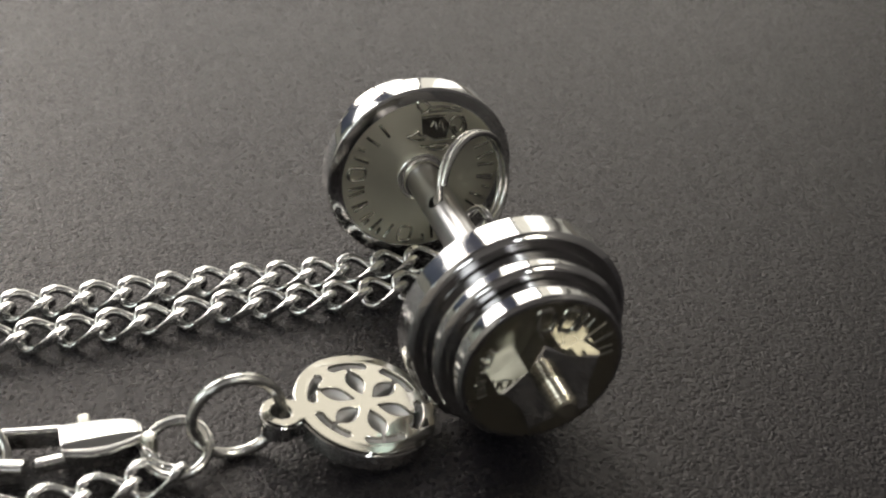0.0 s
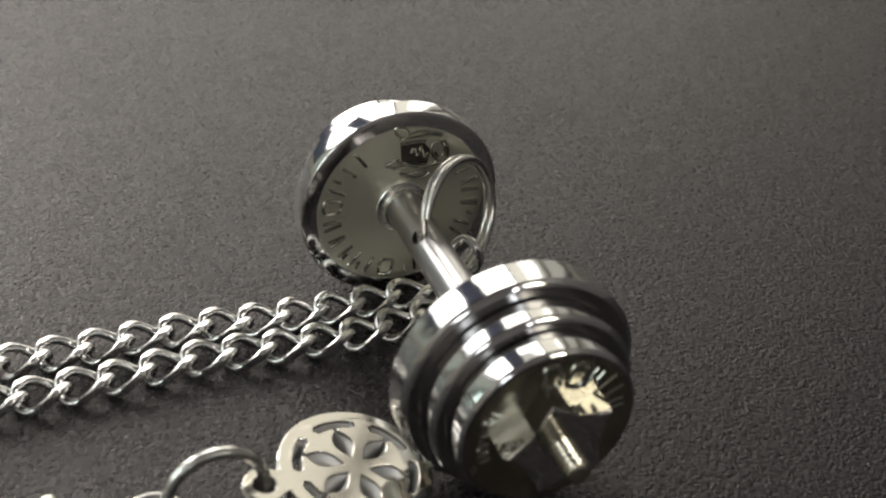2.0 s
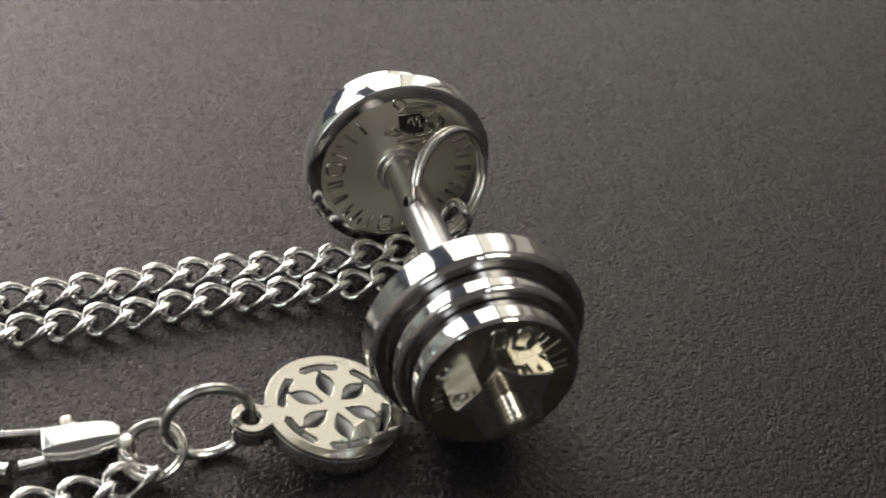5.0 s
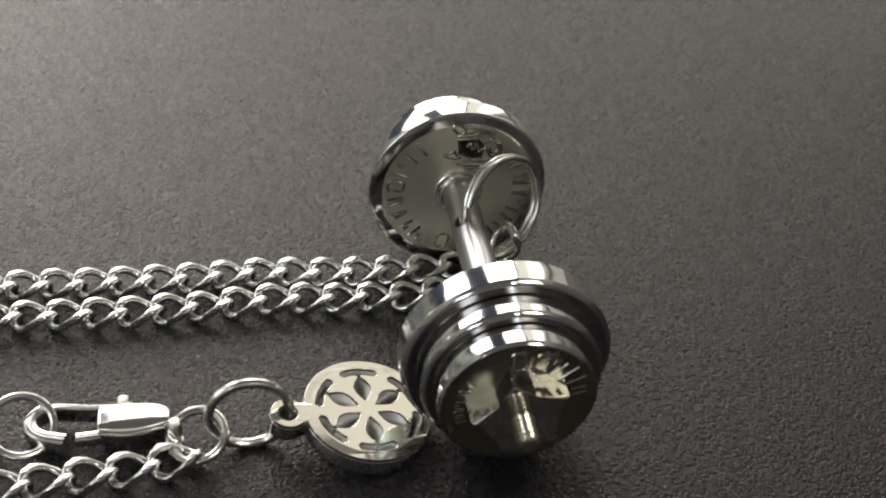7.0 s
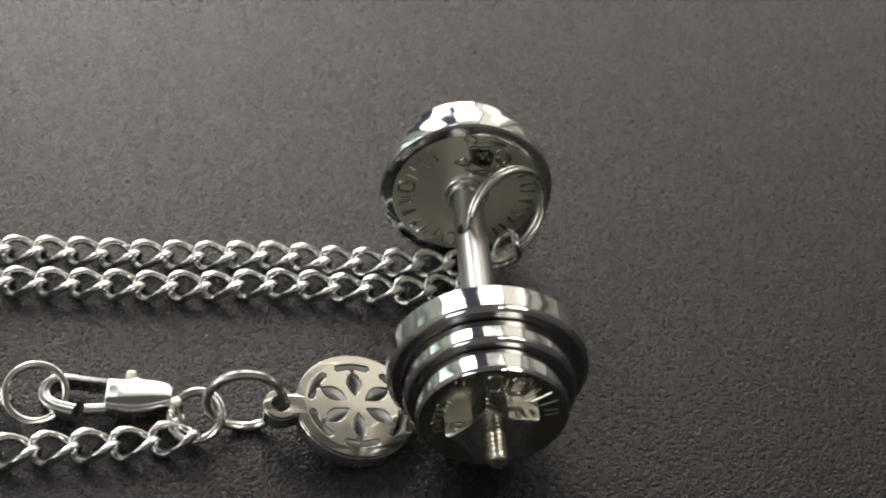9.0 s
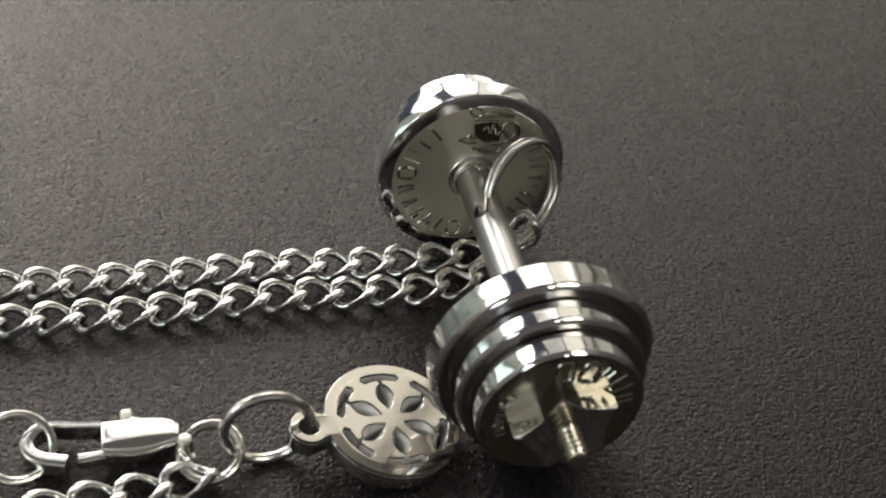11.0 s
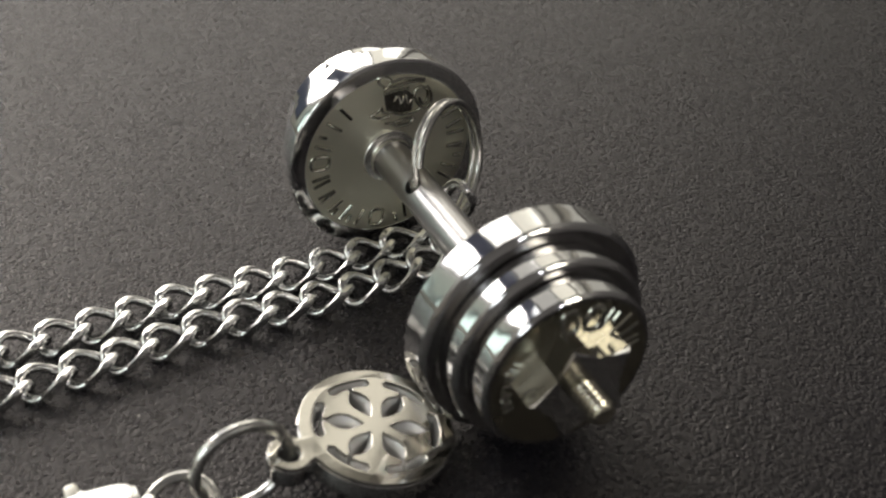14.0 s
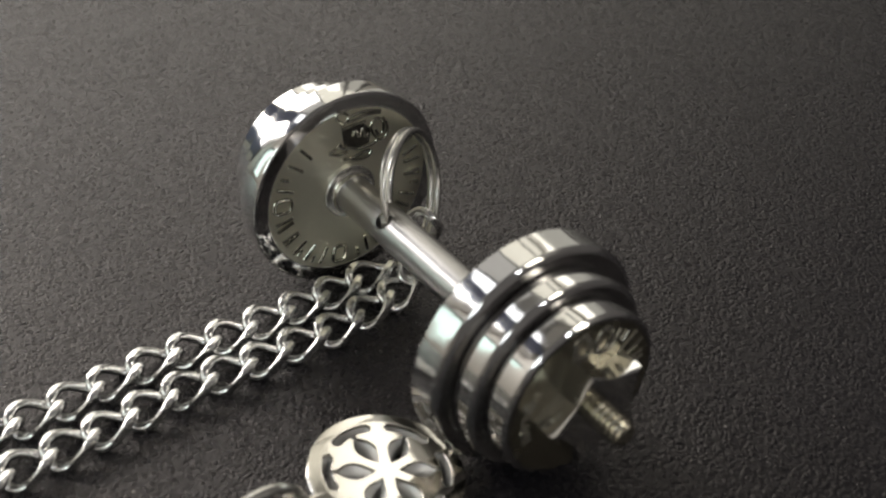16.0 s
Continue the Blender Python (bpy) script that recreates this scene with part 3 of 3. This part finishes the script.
clasp_part("hook", loft(bmesh.new(), [(p, 0.3 + 0.32 * w, 0.92 - 0.1 * w) for p, w in zip(hook_line, stout)], 24, 0.4))
clasp_part("lever", loft(bmesh.new(), [((-36.68, -9.6, 1.35), 0.38, 0.42), ((-36.6, -9.6, 1.35), 0.46, 0.52), ((-35.0, -9.6, 1.4), 0.46, 0.56),
                                       ((-33.4, -9.4, 1.4), 0.44, 0.54)], 24, 0.4))
clasp_part("thumb_lever", loft(bmesh.new(), [((-34.2, -6.75, 1.3), 0.3, 0.4), ((-33.6, -6.55, 1.3), 0.35, 0.5), ((-32.3, -6.4, 1.4), 0.4, 0.55), ((-30.9, -6.75, 1.3), 0.32, 0.45)], 20))
clasp_part("knob", loft(bmesh.new(), [((-32.8, -6.6, 1.35), 0.52, 0.5), ((-32.8, -5.7, 1.45), 0.56, 0.6), ((-32.8, -5.4, 1.45), 0.54, 0.58), ((-32.8, -5.2, 1.45), 0.42, 0.46),
                                      ((-32.8, -5.12, 1.45), 0.2, 0.24)], 24, 0.6), "small thumb knob", swivel_steel)
swivel = lathe(bmesh.new(), [(0.0, 0.4), (0.4, 0.44), (0.58, 0.62), (0.62, 1.4), (0.58, 2.1), (0.42, 2.32), (0.0, 2.38)], 32)
bmesh.ops.rotate(swivel, verts=swivel.verts, cent=(0, 0, 0), matrix=Matrix.Rotation(radians(90), 3, "X"))
bmesh.ops.translate(swivel, verts=swivel.verts, vec=(-28.35, -9.35, 0.0))
clasp_part("swivel", swivel, "small barrel swivel", swivel_steel)
clasp_part("loop", tube(bmesh.new(), torus_points((-28.3, -10.1, 0.95), (0.75, 0.3, 0.6), 0.75, n=40), 0.32, closed=True))

# round openwork tag
tag = thing("round_tag", "round openwork steel tag with six petal cutouts", "tag", (-11.7, -10.55, 2.75))
tag.matrix_basis = Matrix.Translation(tag.location) @ pose(0, 0, 0, 0, 11.1, 0) @ pose(0, 0, 0, 3.4, 0, 0) @ pose(0, 0, 0, 0, 0, 6.5)


def cutout(turn, size=1.0):
    """A petal with an arched bar across its outer end, as one outline; a smaller size is its narrower lower end."""
    def petal(k, side):
        s = k / 14
        return 0.8 + 0.4 * (1 - size) + (2.85 - 0.4 * (1 - size)) * s, side * 0.8 * size * (math.sin(math.pi * min(1, s ** 1.15 * 0.94)) ** 0.85)

    pts = [petal(k, -1) for k in range(15)]
    arc0, arc1, half = 3.9 + 0.3 * (1 - size), 4.72 - 0.4 * (1 - size), radians(20.5 - 4 * (1 - size))
    mid, neck = (arc0 + arc1) / 2, 0.062 * size
    pts += [(arc0 * math.cos(a), arc0 * math.sin(a)) for a in [-neck - (half - neck) * k / 5 for k in range(6)]]
    pts += [(mid * math.cos(-half - 0.07), mid * math.sin(-half - 0.07))]
    pts += [(arc1 * math.cos(a), arc1 * math.sin(a)) for a in [-half + 2 * half * k / 12 for k in range(13)]]
    pts += [(mid * math.cos(half + 0.07), mid * math.sin(half + 0.07))]
    pts += [(arc0 * math.cos(a), arc0 * math.sin(a)) for a in [half - (half - neck) * k / 5 for k in range(6)]]
    pts += [petal(k, 1) for k in range(14, 0, -1)]
    c, d = math.cos(radians(turn)), math.sin(radians(turn))
    return [(x * c - y * d, x * d + y * c) for x, y in pts]


def petal_wall(turn):
    """The sloping wall of one cutout."""
    bm = bmesh.new()
    rings = []
    for size, z in ((1.0, -0.12), (0.95, -0.2), (0.55, -0.52), (0.36, -0.85), (0.3, -1.72)):
        rings.append([bm.verts.new((x, y, z)) for x, y in cutout(turn, size)])
    for a, b in zip(rings, rings[1:]):
        for k in range(len(a)):
            j = (k + 1) % len(a)
            bm.faces.new((a[k], a[j], b[j], b[k]))
    return bm


def sheet(outlines, half_thick, bevel):
    """A flat plate with holes, as a mesh in millimetres turned to metres."""
    cu = bpy.data.curves.new("sheet", "CURVE")
    cu.dimensions, cu.fill_mode, cu.extrude, cu.bevel_depth, cu.bevel_resolution = "2D", "BOTH", half_thick, bevel, 2
    for line in outlines:
        sp = cu.splines.new("POLY")
        sp.points.add(len(line) - 1)
        for p, (x, y) in zip(sp.points, line):
            p.co = (x, y, 0, 1)
        sp.use_cyclic_u = True
    ob = new("sheet", cu)
    me = bpy.data.meshes.new_from_object(ob.evaluated_get(bpy.context.evaluated_depsgraph_get()))
    bpy.data.objects.remove(ob)
    bm = bmesh.new()
    bm.from_mesh(me)
    bmesh.ops.remove_doubles(bm, verts=bm.verts, dist=0.002)
    return bm


def disc_outline(r):
    """A circle with a rounded lug at one side."""
    lug = [(-7.05 + 1.5 * math.cos(a), 1.5 * math.sin(a)) for a in [radians(48 + 264 * k / 24) for k in range(25)]]
    return [(r * math.cos(a), r * math.sin(a)) for a in [radians(-170 + 340 * k / 96) for k in range(97)]] + lug


def round_line(x, y, r, n=72):
    return [(x + r * math.cos(2 * math.pi * k / n), y + r * math.sin(2 * math.pi * k / n)) for k in range(n)]


lug_hole = round_line(-7.1, 0, 0.92, 32)
bm = sheet([round_line(0, 0, 4.87, 120)] + [cutout(30 + 60 * k) for k in range(6)], 0.09, 0.06)
bmesh.ops.translate(bm, verts=bm.verts, vec=(0, 0, -0.15))
plate_top = part("openwork_plate", bm, tag_steel, tag, "polished face with petal cutouts", level=True)
bm = sheet([disc_outline(5.62), lug_hole, round_line(0, 0, 4.84, 120)], 0.09, 0.06)
for v in bm.verts:  # the border slopes outwards
    v.co.z -= 0.15 + 0.035 * min(1.0, max(0.0, (Vector((v.co.x, v.co.y)).length - 4.9) / 0.7))
part("border", bm, tag_steel, tag, "sloping polished border with a lug", level=True)
for k in range(6):
    part("petal_wall", petal_wall(30 + 60 * k), tag_wall, plate_top)
bm = sheet([disc_outline(5.62), lug_hole, round_line(0, 0, 5.0)], 0.62, 0.12)
bmesh.ops.translate(bm, verts=bm.verts, vec=(0, 0, -1.09))
part("rim", bm, chrome, tag, "thick polished steel rim", level=True)

# ---- the necklace chain ----
PITCH, WIRE = 3.31, 0.40


def curb_link():
    a, b, twist = (PITCH + 2 * WIRE) / 2, 1.47, -1.0
    pts = []
    for k in range(44):
        t = 2 * math.pi * k / 44
        x, y = a * math.cos(t), b * math.copysign(abs(math.sin(t)) ** 0.85, math.sin(t))
        p = twist * x / a
        pts.append((x, y * math.cos(p), y * math.sin(p)))
    bm = tube(bmesh.new(), pts, WIRE, 18, closed=True)
    for v in bm.verts:  # filed flat above and below
        over = abs(v.co.z) - 0.96
        if over > 0:
            v.co.z = math.copysign(0.96 + over * 0.12, v.co.z)
        over = abs(v.co.y) - 1.52  # and along its sides
        if over > 0:
            v.co.y = math.copysign(1.52 + over * 0.12, v.co.y)
    return bm


chain = thing("necklace_chain", "polished steel curb chain laid in strands on the table", "chain")
link_mesh = mesh_of("link", curb_link(), chain_steel)


def strand(points, pitch=PITCH):
    places = sweep_spline(points, pitch)
    for i in range(1, len(places) - 1):
        d = (places[i + 1] - places[i - 1]).normalized()
        side = Vector((0, 0, 1)).cross(d).normalized()
        up = d.cross(side)
        ob = new("link", link_mesh)
        m = Matrix((d, side, up)).transposed().to_4x4()
        m.translation = places[i] * MM
        ob.matrix_world = m @ pose(0, 0, 0, random.uniform(-5, 5), random.uniform(-2, 2), random.uniform(-3, 3))
        ob.parent = chain


strand([(-79, 13.35, 1.0), (-60, 13.05, 1.0), (-47, 12.35, 1.0), (-40.3, 11.95, 1.0), (-33.6, 11.55, 1.0), (-26.9, 11.25, 1.0), (-20.7, 11.25, 1.0), (-14, 10.45, 1.0),
        (-7.6, 9.95, 1.0), (-4.3, 9.85, 1.0), (-0.9, 9.75, 1.05), (1.8, 9.45, 1.3), (3.6, 8.85, 1.9), (5.6, 8.25, 2.4)])
strand([(-78, 9.65, 1.0), (-60, 8.75, 1.0), (-45.6, 7.65, 1.0), (-38.8, 7.25, 1.0), (-32.2, 6.85, 1.0), (-25.7, 6.85, 1.0), (-19.1, 6.95, 1.0), (-12.4, 6.35, 1.0), (-5.6, 5.85, 1.0),
        (-2.4, 6.15, 1.0), (0.8, 6.45, 1.2), (2.6, 6.85, 1.5), (4, 7.25, 2.0), (5.2, 7.65, 2.6)])
strand([(-24.9, -12, 1.3), (-28.5, -12.75, 1.1), (-32, -13.2, 1.0), (-39.4, -13.6, 1.0), (-50, -14.2, 1.0), (-80, -15.6, 1.0)], 3.5)
strand([(-42.4, -7.7, 1.0), (-45, -7.8, 1.0), (-50, -8, 1.0), (-80, -9.1, 1.0)])
# the last links, drawn up onto the ring
for place, along, across in (((4.15, 7.45, 5.15), (0.25, 0.05, 1), (1, -0.35, 0)), ((3.3, 7.3, 2.7), (0.45, 0.1, 0.9), (0.3, 1, 0))):
    d = Vector(along).normalized()
    side = Vector(across)
    side = (side - d * side.dot(d)).normalized()
    ob = new("link", link_mesh)
    m = Matrix((d, side, d.cross(side))).transposed().to_4x4()
    m.translation = Vector(place) * MM
    ob.matrix_world = m
    ob.parent = chain
